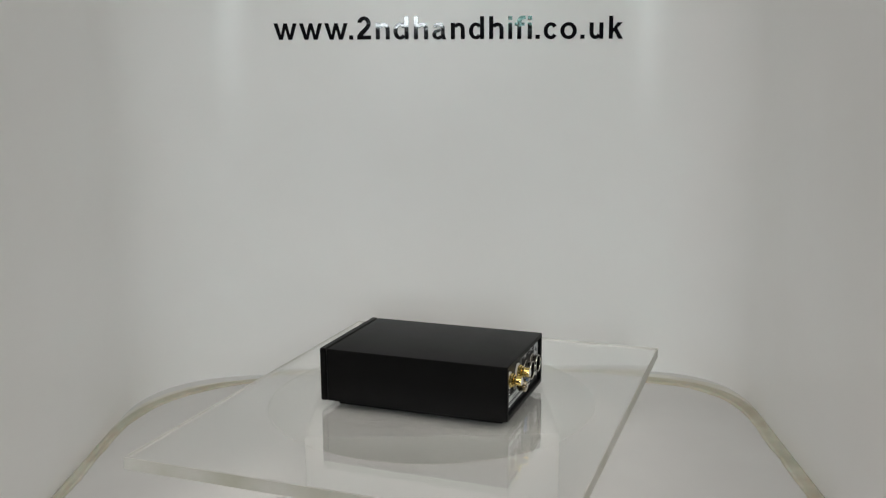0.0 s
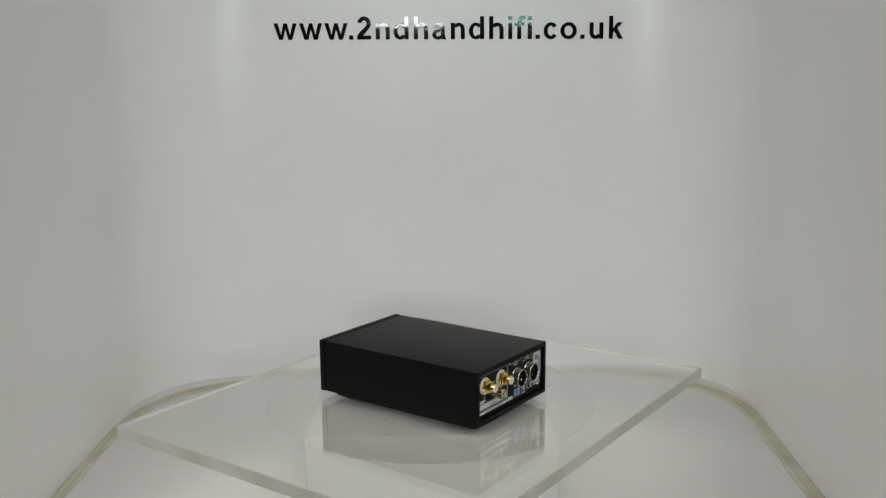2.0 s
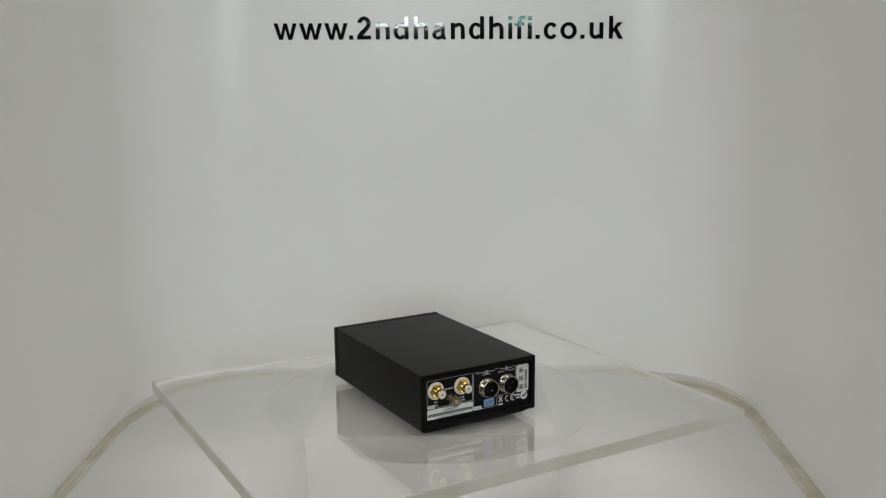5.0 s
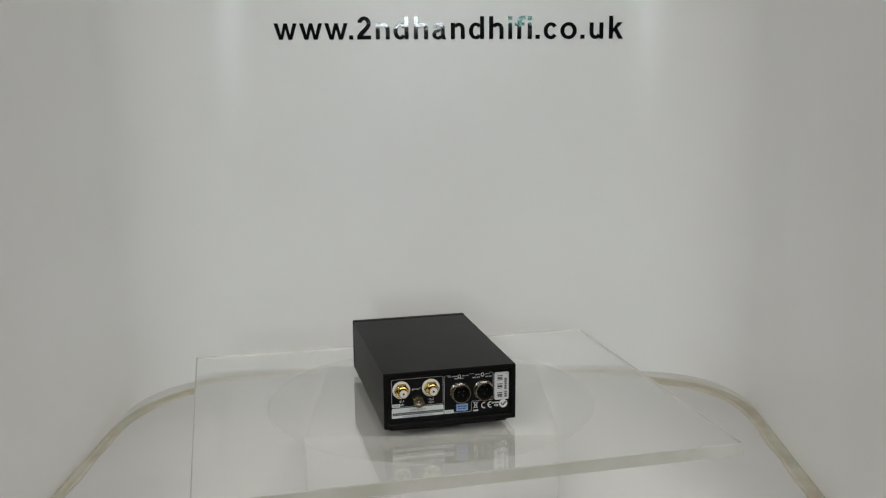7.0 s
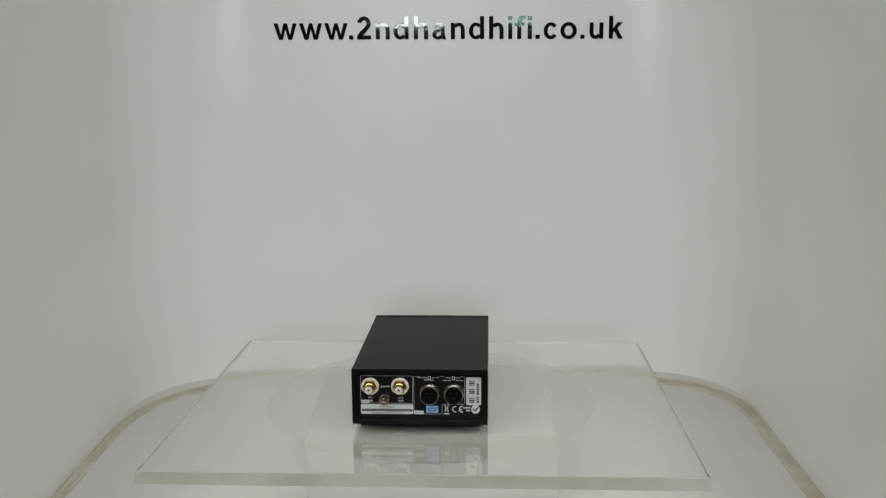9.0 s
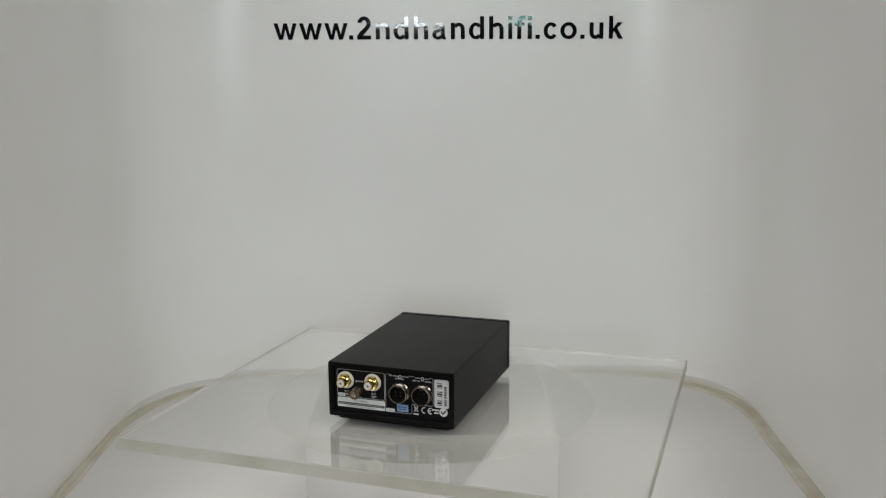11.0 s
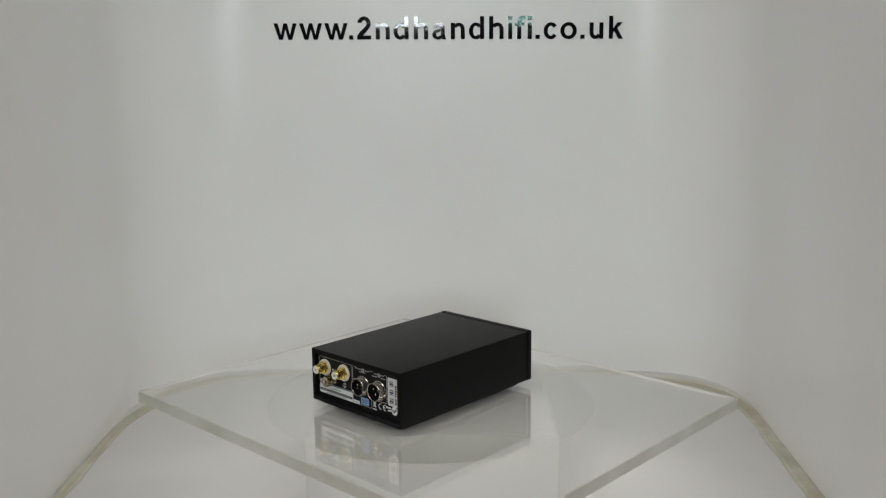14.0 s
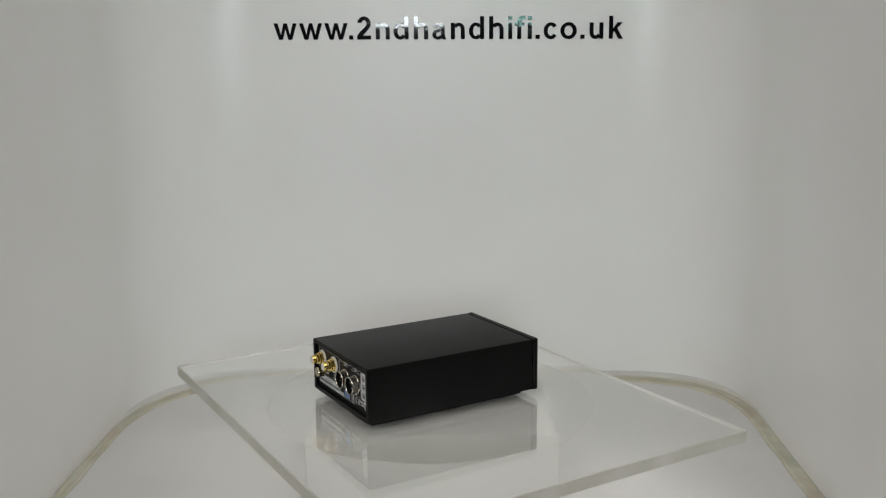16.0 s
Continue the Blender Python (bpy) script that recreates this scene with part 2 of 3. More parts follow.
def sealant_bead():
    """A hand-laid bead of sealant along the foot of the bent sheet, uneven in width, smeared out towards the corners."""
    path = bend_path(HALF - 0.002, HALF_RIGHT, BACK - 0.014, 0.145, 0.122, FRONT, 60)
    dense = []
    for ((x0, y0), n0), ((x1, y1), n1) in zip(path, path[1:]):
        k = max(1, int(math.hypot(x1 - x0, y1 - y0) / 0.003))
        for i in range(k):
            f = i / k
            dense.append((x0 + (x1 - x0) * f, y0 + (y1 - y0) * f, Vector(n0).lerp(Vector(n1), f).normalized()))
    ridge, film = [], []
    for x, y, n in dense:
        y -= 0.04 * max(0.0, x) * min(1.0, max(0.0, (y - 0.05) / 0.15))
        s = noise.noise(Vector((x * 22, y * 22, 0.3)))
        s2 = noise.noise(Vector((x * 90, y * 90, 4.3)))
        s3 = noise.noise(Vector((x * 14, y * 14, 9.1)))
        corner = math.exp(-((math.hypot(abs(x) - 0.265, y - 0.245)) / 0.075) ** 2)
        back = min(1.0, max(0.0, (0.22 - abs(x)) / 0.06))
        side = (1.5 if x > 0.2 else 1.1) + 0.5 * corner
        w = max(0.003, 0.0088 * side * (1 - 0.45 * back) + 0.0016 * s + 0.0005 * s2)
        h = max(0.002, 0.0045 + 0.002 * corner * (1 + s) + 0.0007 * s2)
        groove = 0.10 * s3
        ridge.append([(x + n.x * w * a, y + n.y * w * a, FLOOR + h * b + 0.0006) for a, b in
                      ((-0.1, -0.1), (-0.05, 0.22), (0.16, 0.32), (0.30 + groove, 0.36), (0.42 + groove, 0.12), (0.54 + groove, 0.30), (0.70, 0.16), (0.80, 0.34), (0.94, 0.22), (1.0 + 0.03 * s2, -0.1))])
        v = 0.002 + (0.011 + 0.004 * s) * corner * (1.5 if x > 0 else 1.0) + 0.007 * back
        film.append([(x + n.x * a, y + n.y * a, FLOOR + b) for a, b in ((-v - 0.001 * s2, 0.0001), (-v * 0.75, 0.0008), (-v * 0.4, 0.0011 + 0.0002 * s2), (0.1 * w, 0.0009), (0.3 * w, 0.0003))])
    ob = part("sealant_bead", ribbon(ridge), SEALANT, smooth=80)
    part("smear", ribbon(film), SMEAR, ob, "thin pale smear of sealant", 80)
    return tagged(ob, "uneven cream sealant bead along the foot of the booth wall", "sealant", kind="structure")


# ---- the web address: bold sans-serif letters cut from vinyl, drawn in units of the baseline grid ----
LOW, HIGH, STEM, BAR = 68.5, 96.0, 17.5, 14.5   # x-height, ascender, upright and level stroke


def oblong(x0, x1, y0, y1):
    return [(x0, y0), (x1, y0), (x1, y1), (x0, y1)]


def bow(cx, cy, rx, ry, a0, a1, tx=STEM, ty=BAR):
    """A curved stroke: the outline of an elliptical ring from angle a0 to a1 in degrees."""
    n = max(6, int((a1 - a0) / 8))
    turns = [radians(a0 + (a1 - a0) * i / n) for i in range(n + 1)]
    outer = [(cx + rx * math.cos(w), cy + ry * math.sin(w)) for w in turns]
    inner = [(cx + (rx - tx) * math.cos(w), cy + (ry - ty) * math.sin(w)) for w in turns]
    return outer + inner[::-1]


def glyph(ch, w):
    """The strokes of a letter that is w units wide, each a closed outline."""
    if ch == "w":
        pts = ((0, LOW), (17.5, LOW), (30.5, 20), (42.5, LOW), (57.5, LOW), (69.5, 20), (82.5, LOW), (100, LOW), (78.5, 0), (61.5, 0), (50, 44), (38.5, 0), (21.5, 0))
        return [[(x * w / 100, y) for x, y in pts]]
    if ch == ".":
        return [oblong(0, w, 0, 17.5)]
    if ch == "i":
        return [oblong(0, w, 0, LOW), oblong(0, w, 80, HIGH)]
    if ch == "2":
        k = w / 60
        tail = [(40.3, 60.1), (54.3, 50.4), (45, 38.5), (26, 18), (24, 10), (0, 10), (2.5, 19), (10, 30), (30, 48.5)]
        return [bow(30.5 * k, 67, 28.5 * k, 29.5, -36, 172, STEM, 15.5), [(x * k, y) for x, y in tail], oblong(0, w, 0, 16.5)]
    if ch in "nhu":
        r = (w - 8) / 2
        arch = [oblong(0, STEM, 0, HIGH if ch == "h" else LOW), bow(w - r, LOW - 28, r, 29, 0, 152), oblong(w - STEM, w, 0, LOW - 27.5)]
        return [[(w - x, LOW - y) for x, y in o] for o in arch] if ch == "u" else arch
    if ch == "d":
        return [oblong(w - STEM, w, 0, HIGH), bow(29, LOW / 2, 29, LOW / 2 + 1.3, 38, 322)]
    if ch == "a":
        return [bow(28, LOW - 24, 26, 25, 0, 163, STEM, 13.5), oblong(36.5, 54, 10, LOW - 23.5), [(36.5, 14), (54, 16), (60, 0), (42.5, 0)],
                bow(24, 20, 24, 21.3, 62, 338, 16.5, 12.5), [(20, 41), (40, 46.5), (40, 34.5), (22, 28.6)]]
    if ch == "f":
        return [oblong(11, 28.5, 0, 74), oblong(0, 42, LOW - 12.5, LOW), bow(34, 73.5, 23, 23.5, 88, 180), oblong(33.5, w - 1, 83, 97)]
    if ch == "c":
        return [bow(31, LOW / 2, 31, LOW / 2 + 1.3, 36, 324)]
    if ch == "o":
        return [bow(w / 2, LOW / 2, w / 2, LOW / 2 + 1.3, 0, 180), bow(w / 2, LOW / 2, w / 2, LOW / 2 + 1.3, 180, 360)]
    if ch == "k":
        return [oblong(0, STEM, 0, HIGH), [(15, 22), (15, 41), (37, LOW), (58, LOW), (30, 38)], [(22.5, 34), (35, 45.5), (61, 0), (40.5, 0)]]


def along_wall():
    """From a distance along the back wall, counted from its middle, to the place and the inward normal there."""
    half = [(Vector(p), Vector(n)) for p, n in bend_path(HALF, HALF_RIGHT, BACK, BEND, BEND, FRONT) if p[0] >= 0]
    far = [0.0]
    for (p, _), (q, _) in zip(half, half[1:]):
        far.append(far[-1] + (q - p).length)

    def at(s):
        i = max(k for k in range(len(half) - 1) if far[k] <= abs(s))
        f = (abs(s) - far[i]) / (far[i + 1] - far[i])
        p, n = half[i][0].lerp(half[i + 1][0], f), half[i][1].lerp(half[i + 1][1], f).normalized()
        return (p, n) if s >= 0 else (Vector((-p.x, p.y)), Vector((-n.x, n.y)))
    return at


def wall_lettering():
    """Black vinyl letters, laid on the back wall along its bend."""
    root = tagged(new("wall_lettering"), "glossy black vinyl web address stuck on the white wall", "sign")
    x_left, unit, z_base = -0.1674, 0.3807 / 1502, 0.2955
    spans = ((28, 127), (137, 236), (245, 345), (350, 368), (385, 445), (465, 525), (541, 606), (629, 690), (708, 768), (788, 848), (866, 931), (953, 1015),
             (1035, 1052), (1063, 1111), (1119, 1137), (1153, 1171), (1188, 1248), (1260, 1331), (1347, 1365), (1386, 1446), (1470, 1530))
    at = along_wall()
    for ch, (left, right) in zip("www.2ndhandhifi.co.uk", spans):
        bm = bmesh.new()
        for i, outline in enumerate(glyph(ch, right - left)):
            pts = []
            for x, y in outline:
                s = x_left + unit * (left - 28 + x)
                pts.append((s, z_base + unit * y - 0.0045 * s))
            slab(pts, -0.0007 - 0.00004 * i, -0.0003, bm)
        for v in bm.verts:
            p, n = at(v.co.x)
            v.co = (p.x - n.x * v.co.y, p.y - n.y * v.co.y, v.co.z)
        part("letter", bm, VINYL, root)
    return root


# ---- the turntable ----
def turntable():
    base = tagged(new("turntable"), "white box turntable with a clear round disc", "turntable")
    base.location = (0, 0, FLOOR)
    top = -PLATE_T - 0.0008 - FLOOR
    part("housing", block(-0.095, 0.095, -0.0765, 0.0925, 0.003, top - 0.0032, 0.0003, 1), PALE_PAINT, base)
    # added top face; its darker colour offsets the light it catches
    part("dimmed_top", block(-0.095, 0.095, -0.0765, 0.0925, top - 0.0031, top - 0.002, 0.0002, 1), TOP_DIMMED, base, "top face of the housing, darkened to offset its light")
    for x in (-0.08, 0.08):
        for y in (-0.065, 0.08):
            part("foot", turned([(0.007, 0), (0.008, 0.0035)], 20, (x, y, 0), "z"), RUBBER, base)
    part("bearing", turned([(0.03, top - 0.0025), (0.03, top - 0.0001)], 32, (0, 0, 0), "z"), NICKEL, base)
    disc = part("disc", turned([(0.1328, -0.0006), (0.133, -0.0005), (0.133, -0.0001), (0.1328, 0)], 96, (0, 0, 0), "z"), ACRYLIC, base, "thin round clear acrylic turning disc")
    disc.visible_shadow = False
    disc.data.materials.append(DISC_RIM)
    for f in disc.data.polygons:
        f.material_index = 0 if abs(f.normal.z) > 0.95 else 1
    return base, disc


def clear_plate():
    root = tagged(new("acrylic_plate"), "thick clear acrylic plate with sawn cloudy edges on the turning disc", "plate")
    body = part("sheet", block(-PLATE_X, PLATE_X, -PLATE_Y, PLATE_Y, -PLATE_T, 0, 0.0005, 1), ACRYLIC, root)
    body.visible_shadow = False
    # sides take the dimmed edge colour, so the far edges look shaded
    body.data.materials.append(ACRYLIC_EDGE_DIM)
    for f in body.data.polygons:
        f.material_index = 0 if abs(f.normal.z) > 0.9 else 1
    x, y, e = PLATE_X, PLATE_Y, 0.0004
    for a in ((-x, x, -y - e, -y - 0.00005), (-x, x, y + 0.00005, y + e), (-x - e, -x - 0.00005, -y, y), (x + 0.00005, x + e, -y, y)):
        part("edge", block(*a, -PLATE_T + 0.0003, -0.0003), ACRYLIC_EDGE, root, "sawn cloudy plate edge")
    return root


# ---- the amplifier ----
REAR = -LONG / 2
FACE = REAR + 0.0027     # rear panel, set back in the case


def tri(outline, lift, mat, name, parent, label="", thick=0.00012):
    return part(name, slab(outline, FACE - lift - thick, FACE - lift + 0.00004), mat, parent, label)


def rect(x0, x1, z0, z1, mat, name, parent, lift=0.0001, r=0.0003, label=""):
    r = min(r, (x1 - x0) / 2.2, (z1 - z0) / 2.2)
    return tri([(x / 1000, z / 1000 + PRINT) for x, z in rounded(x0, x1, z0, z1, r * 1000, 3)], lift, mat, name, parent, label)


def print_text(text, x, z, size, parent, mat=INK, upright=False):
    """A printed word centred at x, z in millimetres, size being the height of its body."""
    bm = letters(text, size / 1000, 0.0001)
    x0, x1, y0, y1 = extent(bm)
    for v in bm.verts:
        a, b = v.co.x - (x0 + x1) / 2, v.co.y - (y0 + y1) / 2
        v.co = (x / 1000 + a, FACE - 0.0001 - v.co.z, z / 1000 + PRINT + b)
    return part("printed_word", bm, mat, parent)


def phono_socket(x, z, root):
    """Gold socket: white washer, hexagonal nut, stepped barrel, ivory insert."""
    c = (x / 1000, FACE, z / 1000 + PRINT)
    so = part("phono_socket", turned([(0.0044, 0.0008), (0.0044, 0.0034), (0.0047, 0.0036), (0.0047, 0.0041), (0.0040, 0.0044), (0.0035, 0.0047), (0.0035, 0.0053), (0.0039, 0.0055), (0.0039, 0.0061), (0.0035, 0.0064),
                                      (0.0035, 0.0096), (0.0033, 0.0099), (0.0030, 0.0099), (0.0030, 0.0080), (0, 0.0080)], 32, c), GOLD, root, "gold-plated phono socket", 40)
    part("washer", turned([(0.0066, 0.00005), (0.0066, 0.0008), (0.0063, 0.0010), (0.0044, 0.0010)], 36, c), IVORY, so, "white insulating washer", 40)
    nut = turned([(0.0053, 0.0010), (0.0056, 0.0012), (0.0056, 0.0022), (0.0050, 0.0029), (0.0045, 0.0030), (0.0040, 0.0030)], 6, c, facets=6)
    part("nut", nut, GOLD, so)
    part("insert", turned([(0.0029, 0.0075), (0.0029, 0.0100), (0.0027, 0.0103), (0.0010, 0.0103), (0.0010, 0.0092), (0, 0.0092)], 28, c), IVORY, so, "ivory insulating insert", 40)
    part("contact", turned([(0.0009, 0.0091), (0.0008, 0.0097), (0, 0.0097)], 16, c), BRASS, so)
    return so


def ground_post(x, z, root):
    c = (x / 1000, FACE, z / 1000 + PRINT)
    post = part("ground_post", turned([(0.0022, 0), (0.0022, 0.0035), (0.0016, 0.0036), (0.0016, 0.0111), (0.0012, 0.0114), (0, 0.0114)], 24, c), NICKEL, root, "tarnished brass ground post", 40)
    bm = bmesh.new()
    n = 48
    rings = []
    for r, a in ((0.0017, 0.0040), (0.0036, 0.0041), (0.0041, 0.0046), (0.0041, 0.0098), (0.0037, 0.0106), (0.0017, 0.0107)):
        ring = []
        for i in range(n):
            w = math.tau * i / n
            k = r * (0.955 if i % 2 and r > 0.0038 else 1)
            ring.append(bm.verts.new(Vector(c) + Vector((k * math.cos(w), -a, k * math.sin(w)))))
        rings.append(ring)
    for one, two in zip(rings, rings[1:]):
        for i in range(n):
            bm.faces.new((one[i], one[(i + 1) % n], two[(i + 1) % n], two[i]))
    part("thumb_nut", bm, BRASS, post, "knurled brass thumb nut")
    part("collar", turned([(0.0034, 0.0001), (0.0034, 0.0010), (0.0022, 0.0012)], 24, c), NICKEL, post)
    return post


def din_socket(x, z, pins, root):
    """Round locking socket: flange, threaded sleeve with bright rims, black insert with pins."""
    c = (x / 1000, FACE, z / 1000 + PRINT)
    sleeve = [(0.0064, 0.0008), (0.0064, 0.0014)]
    for k in range(3):
        a = 0.0014 + 0.0011 * k
        sleeve += [(0.0068, a + 0.0002), (0.0068, a + 0.0007), (0.0065, a + 0.0009), (0.0065, a + 0.0011)]
    sleeve += [(0.0066, 0.0054), (0.0061, 0.0054), (0.0061, 0.0012), (0, 0.0012)]
    so = part("din_socket", turned(sleeve, 48, c), DARK_NICKEL, root, "nickel-plated round locking socket", 35)
    part("rim", turned([(0.0066, 0.00545), (0.0071, 0.0056), (0.0071, 0.0061), (0.0069, 0.0064), (0.0064, 0.0064), (0.0062, 0.0061), (0.0062, 0.00545), (0.0066, 0.00545)], 48, c, capped=False), NICKEL, so, "bright rolled rim", 35)
    part("flange", turned([(0.0076, 0.0001), (0.0076, 0.0009), (0.0073, 0.0013), (0.0064, 0.0013)], 48, c), NICKEL, so, "", 35)
    part("insert", turned([(0.00606, 0.0013), (0.00606, 0.0058), (0.0057, 0.0059), (0.0056, 0.0030), (0, 0.0030)], 40, c), UNDERSIDE, so, "black plastic socket insert", 35)
    part("key", block(c[0] - 0.0009, c[0] + 0.0009, c[1] - 0.0052, c[1] - 0.0029, c[2] + 0.0044, c[2] + 0.0060), BLACK_PLASTIC, so)
    for px, pz in pins:
        p = (c[0] + px / 1000, c[1], c[2] + pz / 1000)
        part("pin", turned([(0.0006, 0.0029), (0.0006, 0.0041), (0.0003, 0.0045), (0, 0.0045)], 10, p), NICKEL, so)
    return so


def amplifier():
    root = tagged(new("phono_amplifier"), "small black metal phono amplifier with gold sockets on its rear", "amplifier")
    z0, z1 = LIFT, LIFT + TALL
    w = WIDE / 2
    split = LONG / 2 - 0.0058
    # the case: a sleeve open at the rear, its rims eased
    t, s = 0.0036, 0.0004
    bm = bmesh.new()
    loops = []
    for inset, y, r in ((t, FACE + 0.004, 0.0008), (t, REAR + s, 0.0008), (t - s, REAR, 0.001), (s, REAR, 0.0008), (0, REAR + s, 0.0010), (0, split - s, 0.0010), (s, split, 0.0008), (t, split, 0.0008)):
        loops.append([bm.verts.new((x, y, z)) for x, z in rounded(-w + inset, w - inset, z0 + inset, z1 - inset, r, 3)])
    for a, b in zip(loops, loops[1:]):
        for i in range(len(a)):
            j = (i + 1) % len(a)
            bm.faces.new((a[i], a[j], b[j], b[i]))
    part("case", bm, BLACK_CASE, root, "matt black metal sleeve case", 25)
    part("core", block(-w + 0.0016, w - 0.0016, split - 0.002, LONG / 2 - 0.004, z0 + 0.0016, z1 - 0.0016), BLACK_PLASTIC, root, "dark seam behind the front panel")
    front = slab(rounded(-w - 0.0002, w + 0.0002, z0 - 0.0003, z1 + 0.0002, 0.0012, 4), split + 0.0011, LONG / 2)
    bmesh.ops.bevel(front, geom=[e for e in front.edges if abs(e.verts[0].co.y - e.verts[1].co.y) < 1e-6], offset=0.0004, segments=1, affect="EDGES")
    part("front_panel", front, BLACK_CASE, root, "thick black front panel")
    # tray set low and near-black: contact shade under the case is built in
    part("base_and_shade", block(-w + 0.0052, w - 0.0052, REAR + 0.0056, split - 0.007, 0.0012, z0 + 0.0006, 0.0008, 2), UNDERSIDE, root, "black tray under the case, deepened for contact shade")
    for x in (-0.030, 0.030):
        for y in (-0.050, 0.050):
            part("foot", turned([(0.0055, 0), (0.0062, 0.0008), (0.0062, LIFT + 0.0002)], 24, (x, y, 0), "z"), RUBBER, root, "black rubber foot", 40)
    # the rear panel and its print
    panel = part("rear_panel", slab(rounded(-w + t + 0.0001, w - t - 0.0001, z0 + t + 0.0001, z1 - t - 0.0001, 0.0008, 3), FACE, FACE + 0.002), BLACK_PANEL, root, "black rear panel with white print")
    up = lambda pts: [(x / 1000, z / 1000 + PRINT) for x, z in pts]
    y0, y1 = FACE - 0.0002, FACE + 0.00004
    part("outline", line_path(up(rounded(-43.7, -5.2, 14.5, 35.6, 1.2)), 0.00036, y0, y1), GREY_INK, panel)
    step = [(-4.3, 7.0), (-4.3, 34.3), (-3.9, 35.2), (-3.1, 35.5), (0.5, 35.5)]
    part("outline", line_path(up(step), 0.00036, y0, y1, False), GREY_INK, panel)
    part("outline", line_path(up([(14.5, 35.5), (18.4, 35.5)]), 0.00036, y0, y1, False), GREY_INK, panel)
    step = [(30.5, 35.5), (32.1, 35.5), (32.9, 35.2), (33.2, 34.4), (33.2, 15.3), (32.9, 14.4), (32.1, 14.1), (17.6, 14.1), (16.7, 13.7), (16.4, 12.9), (16.4, 7.6), (16.0, 6.7), (15.2, 6.4), (2.8, 6.4)]
    part("outline", line_path(up(step), 0.00036, y0, y1, False), GREY_INK, panel)
    rect(-43.3, -37.6, 14.5, 17.0, PALE_LABEL, "printed_tab", panel)
    rect(-4.3, 2.7, 6.2, 8.9, PALE_LABEL, "printed_tab", panel)
    for x in (-42.4, -41.0, -39.6):
        rect(x, x + 1.0, 15.3, 16.2, GREY_INK, "print_bar", panel, 0.00025, 0.0001)
    for x in (-3.3, -1.8, -0.3):
        rect(x, x + 1.1, 7.1, 8.0, GREY_INK, "print_bar", panel, 0.00025, 0.0001)
    print_text("ground", -25.6, 27.4, 2.15, panel)
    print_text("ch.1", -36.4, 18.9, 2.3, panel)
    print_text("left", -36.2, 16.4, 2.35, panel)
    print_text("ch.2", -14.2, 18.9, 2.3, panel)
    print_text("right", -14.0, 16.4, 2.35, panel)
    # pale warning label with two rows of unreadable print
    warn = rect(-43.8, -5.0, 6.2, 13.7, PALE_LABEL, "warning_label", root, 0.0001, 0.0006, "pale printed warning label")
    rect(-43.2, -5.5, 8.2, 10.1, BLACK_INK, "print_band", warn, 0.00025, 0.0005)
    rng = random.Random(4)
    for z, h, a, b, mat in ((8.85, 0.6, -42.2, -6.6, GREY_INK), (6.85, 0.6, -36, -12, GREY_INK), (11.4, 0.7, -30, -18, GREY_INK)):
        x = a
        while x < b:
            k = rng.uniform(1.0, 3.2)
            rect(x, min(x + k, b), z, z + h, mat, "print_bar", warn, 0.0004, 0.0001)
            x += k + 0.55
    # print above the round sockets
    for cx in (7.2, 25.0):
        part("printed_ring", line_path(up([(cx + 1.05 * math.cos(i * math.tau / 14), 34.2 + 1.3 * math.sin(i * math.tau / 14)) for i in range(14)]), 0.0005, y0, y1), INK, panel)
    for a, b, z in ((-1.5, 1.2, 34.6), (1.8, 5.4, 34.6), (9.2, 11.4, 34.6), (11.9, 14.2, 34.6), (3.4, 6.4, 32.7), (6.9, 10.4, 32.7),
                    (19.4, 22.9, 34.6), (27.0, 28.8, 34.6), (29.2, 30.4, 34.6), (17.2, 20.2, 32.5), (20.7, 23.2, 32.5), (26.9, 29.0, 32.5), (29.5, 32.0, 32.5)):
        rect(a, b, z - 0.45, z + 0.35, GREY_INK, "print_bar", panel, 0.0001, 0.0001)
    phono_socket(-36.6, 27.6, root)
    phono_socket(-14.5, 27.7, root)
    ground_post(-25.4, 20.3, root)
    din_socket(7.4, 22.5, [(-2.0, 1.2), (2.0, 1.2), (-2.3, -1.8), (2.0, -1.9)], root)
    din_socket(25.3, 22.7, [(-2.4, 1.6), (2.4, 1.6), (0, -2.4)], root)
    # blue sticker
    blue = rect(4.7, 13.6, 7.5, 13.0, BLUE_LABEL, "voltage_sticker", root, 0.0003, 0.0003, "glossy blue sticker")
    for a, b, z in ((5.8, 7.6, 10.6), (8.1, 9.6, 10.6), (10.1, 12.4, 10.6), (6.0, 8.6, 8.8), (9.1, 12.0, 8.8)):
        rect(a, b, z, z + 0.9, BLUE_PRINT, "print_bar", blue, 0.00045, 0.0001)
    # waste-bin mark
    bin_ = part("bin_mark", line_path(up([(18.6, 12.9), (20.8, 12.9), (20.4, 8.9), (19.0, 8.9)]), 0.0005, y0, y1), INK, panel)
    part("stroke", line_path(up([(18.0, 8.5), (21.5, 13.4)]), 0.00036, y0 - 0.0001, y1, False), INK, panel)
    part("stroke", line_path(up([(21.4, 8.5), (18.0, 13.4)]), 0.00036, y0 - 0.0001, y1, False), INK, panel)
    rect(17.6, 21.8, 6.2, 7.3, INK, "print_bar", panel)
    # the two round approval letters
    arc = [(26.4 + 2.15 * math.cos(radians(a)), 10.3 + 2.15 * math.sin(radians(a))) for a in range(75, 286, 15)]
    part("approval_mark", line_path(up(arc), 0.0007, y0, y1, False), INK, panel)
    arc = [(31.3 + 2.15 * math.cos(radians(a)), 10.3 + 2.15 * math.sin(radians(a))) for a in range(75, 286, 15)]
    mark = line_path(up(arc), 0.0007, y0, y1, False)
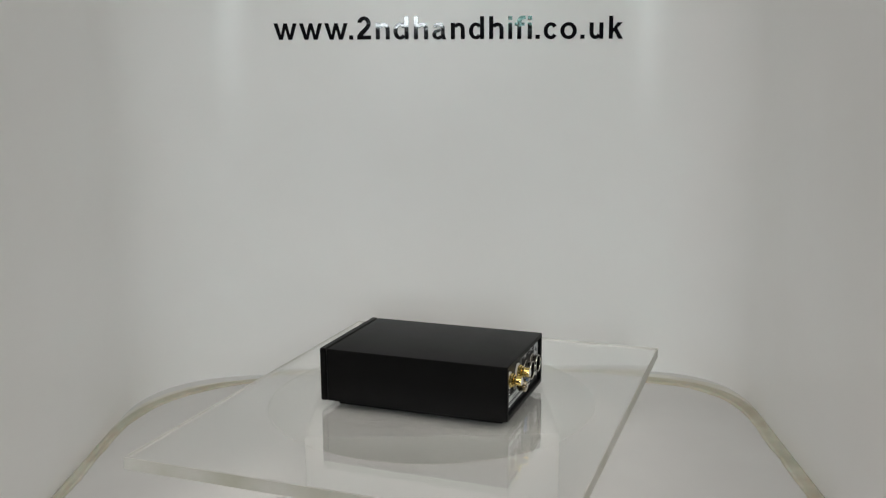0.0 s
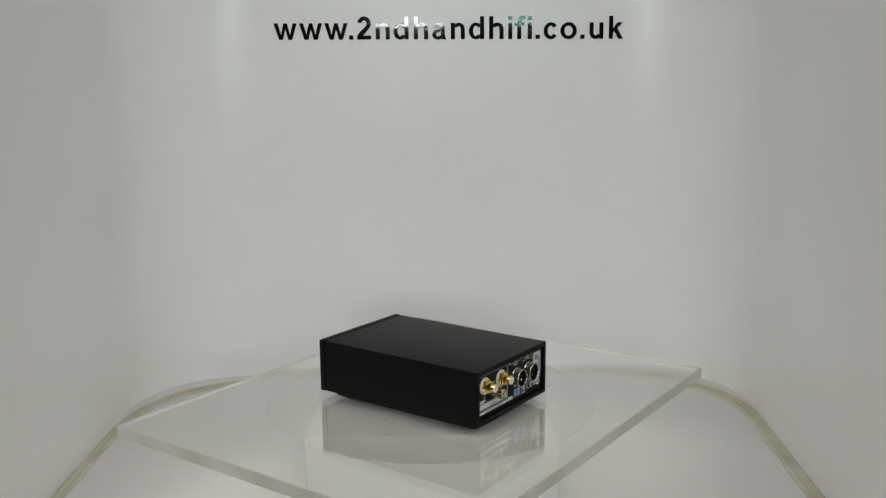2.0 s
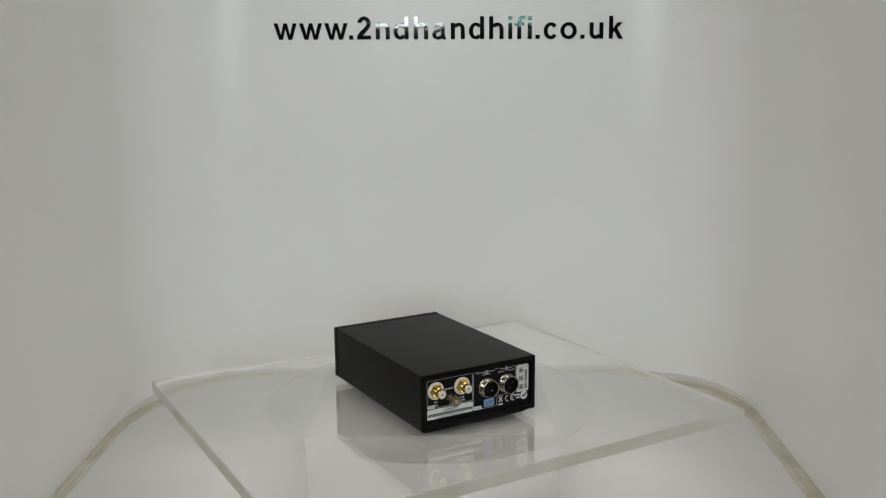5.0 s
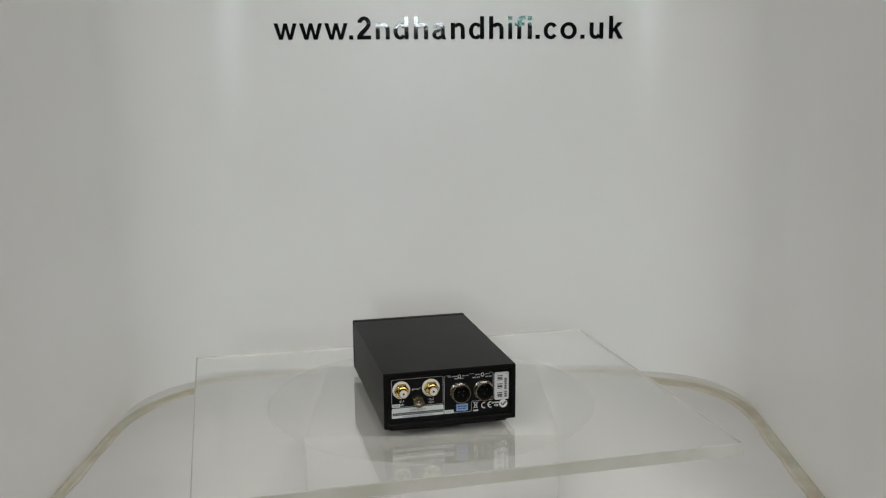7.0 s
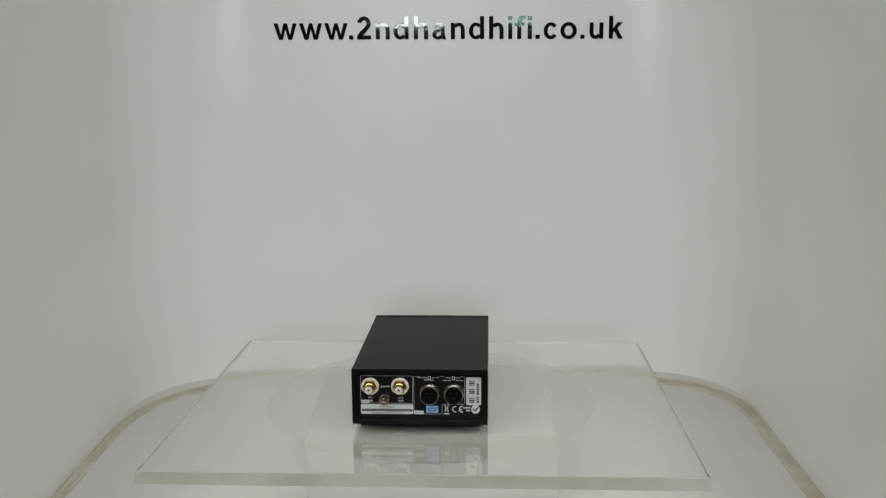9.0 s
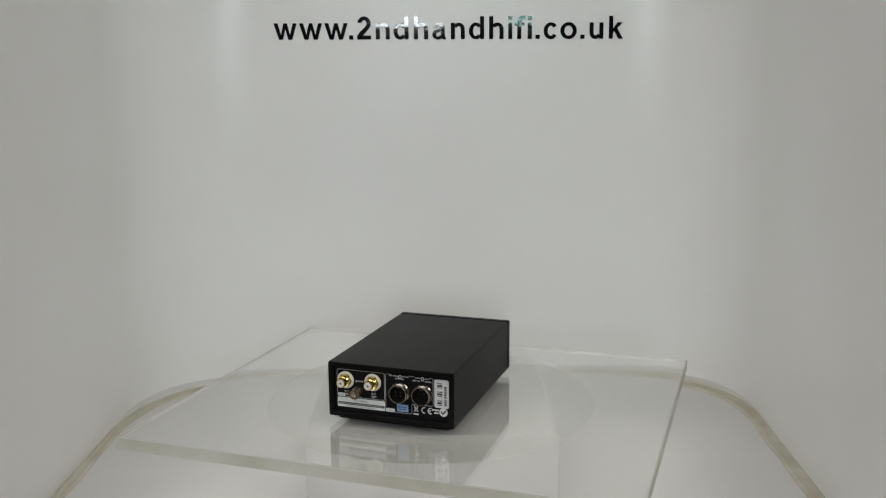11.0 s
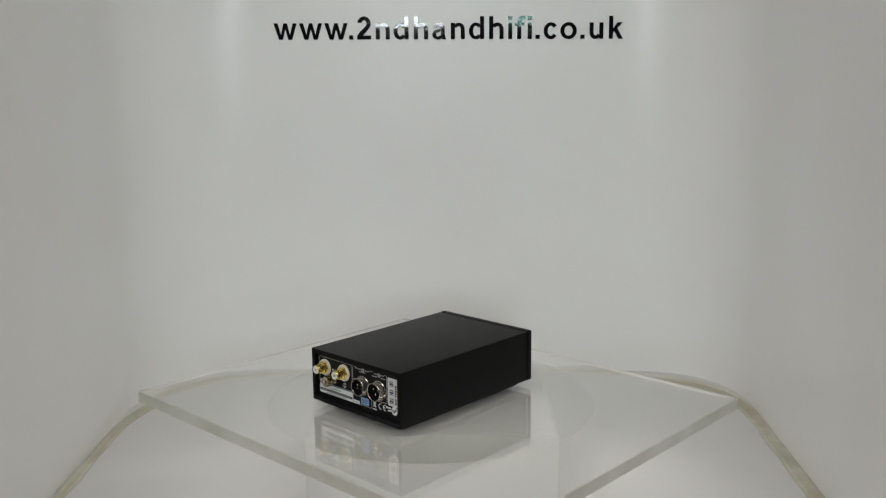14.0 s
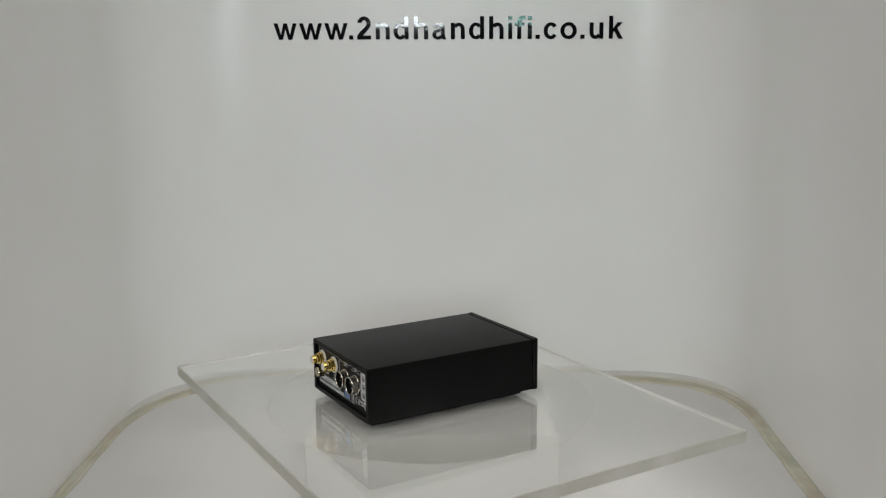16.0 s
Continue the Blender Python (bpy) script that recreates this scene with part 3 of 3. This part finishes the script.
    line_path(up([(29.2, 10.3), (31.3, 10.3)]), 0.0007, y0 - 0.00005, y1, False, mark)
    part("approval_mark", mark, INK, panel)
    for a, b, z in ((32.2, 32.9, 11.5), (33.2, 34.0, 11.5), (34.3, 35.1, 11.5), (35.4, 36.2, 11.5), (36.5, 37.4, 11.5), (34.0, 34.8, 9.3), (35.1, 35.9, 9.3), (36.2, 37.2, 9.3)):
        rect(a, b, z - 0.6, z + 0.6, INK, "print_bar", panel, 0.0001, 0.0001)
    tick = tri(up([(41.1 + 3.2 * math.cos(i * math.tau / 28), 10.3 + 3.2 * math.sin(i * math.tau / 28)) for i in range(28)]), 0.0001, INK, "tick_mark", panel)
    part("tick_stroke", line_path(up([(39.3, 11.0), (40.6, 8.9), (43.2, 12.0)]), 0.0011, FACE - 0.0004, FACE - 0.0001, False), BLACK_INK, panel)
    # serial label with bars
    serial = rect(34.2, 45.3, 13.5, 35.0, SERIAL_PAPER, "serial_label", root, 0.0001, 0.0012, "silver-white label with a barcode")
    for z, n in ((30.6, 4), (24.2, 4), (17.4, 4)):
        for k in range(n):
            h = (0.5, 0.9, 0.35, 0.6)[k]
            rect(36.4, 40.4, z - 1.9 + k * 1.05, z - 1.9 + k * 1.05 + h, BLACK_INK, "barcode_bar", serial, 0.00025, 0.0001)
    for k, (a, b) in enumerate(((15.4, 17.0), (17.4, 18.6), (19.0, 20.0), (21.4, 22.8), (23.2, 24.6), (25.0, 26.4), (26.8, 28.2), (28.6, 30.2))):
        rect(41.9, 43.7, a, b, DARK_INK, "print_bar", serial, 0.00025, 0.0001)
    return root


# ---- the unseen room that closes the place, darkened for its reflections ----
def room():
    f, c, th = ROOM_FLOOR, CEIL, 0.1
    tagged(part("floor_room", block(-ROOM_X, ROOM_X, ROOM_F, ROOM_B, f - th, f), CARPET), "unseen room carpet, kept dark to dim the reflections", "floor", kind="structure")
    tagged(part("ceiling", block(-ROOM_X, ROOM_X, ROOM_F, ROOM_B, c, c + th), ROOM_DARKENED), "unseen room ceiling, near-black to dim the reflections", "ceiling", kind="structure")
    for name, a in (("wall_north", (-ROOM_X, ROOM_X, ROOM_B, ROOM_B + th)), ("wall_west", (-ROOM_X - th, -ROOM_X, ROOM_F, ROOM_B)), ("wall_east", (ROOM_X, ROOM_X + th, ROOM_F, ROOM_B))):
        tagged(part(name, block(*a, f, c), ROOM_DARKENED), "unseen room wall, near-black to dim the reflections", "wall", kind="structure")
    z0, z1 = 0.465, 1.03
    # the second opening is made up, to let the teal glow through
    spans = ((-0.27, 0.10), (0.38, 0.56))
    bm = bmesh.new()
    for a in ((-ROOM_X, spans[0][0], f, c), (spans[0][1], spans[1][0], f, c), (spans[1][1], ROOM_X, f, c)):
        block(a[0], a[1], ROOM_F - th, ROOM_F, a[2], a[3], bm=bm)
    for x0, x1 in spans:
        block(x0, x1, ROOM_F - th, ROOM_F, f, z0, bm=bm)
        block(x0, x1, ROOM_F - th, ROOM_F, z1, c, bm=bm)
    tagged(part("wall_south", bm, ROOM_DARKENED), "unseen near-black wall with two small windows", "wall", kind="structure")
    for k, (x0, x1) in enumerate(spans):
        win = tagged(new("window_%d" % (k + 1)), "assumed small high window with a white frame", "window", kind="structure")
        part("window_frame", ring_slab([(x0, z0), (x1, z0), (x1, z1), (x0, z1)], [(x0 + 0.02, z0 + 0.02), (x1 - 0.02, z0 + 0.02), (x1 - 0.02, z1 - 0.02), (x0 + 0.02, z1 - 0.02)], ROOM_F - 0.07, ROOM_F - 0.03), WHITE_PAINT, win)
        pane = part("pane", block(x0 + 0.018, x1 - 0.018, ROOM_F - 0.053, ROOM_F - 0.049, z0 + 0.018, z1 - 0.018), GLASS, win)
        pane.visible_shadow = False
    # added glowing panel, reflected as a teal glint by the vinyl letters
    tagged(part("backdrop", block(0.30, 0.75, ROOM_F - 0.32, ROOM_F - 0.30, 0.3, 1.2), TEAL_GLOW), "unseen teal glowing panel added for the glint in the lettering", "backdrop", kind="structure")


def table():
    root = tagged(new("table"), "plain wooden table under the white booth", "table")
    top = FLOOR - 0.0122
    part("tabletop", block(-0.6, 0.6, -0.45, 0.45, top - 0.03, top, 0.002), TABLE_WOOD, root)
    for x in (-0.55, 0.55):
        for y in (-0.40, 0.40):
            part("leg", block(x - 0.025, x + 0.025, y - 0.025, y + 0.025, ROOM_FLOOR, top - 0.03, 0.002), TABLE_WOOD, root)


room()
table()
booth_floor()
booth_wall()
shading_lid()
sealant_bead()
wall_lettering()
base, disc = turntable()
plate = clear_plate()
amp = amplifier()


def angle(t):
    """The turntable's turn in degrees at t seconds: it runs clockwise at a nearly even pace."""
    return 68.656 - 7.25987 * t - 0.19982 * t ** 2 + 0.0165305 * t ** 3 - 0.0004457 * t ** 4


def motions():
    times = [0.5 * i for i in range(33)]
    turn = lambda t: pose(0, 0, 0, 0, 0, angle(t))
    walk(disc, [(t, turn(t) @ pose(0, 0, -PLATE_T - 0.0001 - FLOOR)) for t in times])
    walk(plate, [(t, turn(t) @ pose(0.0008, -0.0003, 0, 0, 0, 0.117)) for t in times])
    walk(amp, [(t, turn(t) @ pose(-0.0038, -0.0037, 0.0001)) for t in times])


motions()
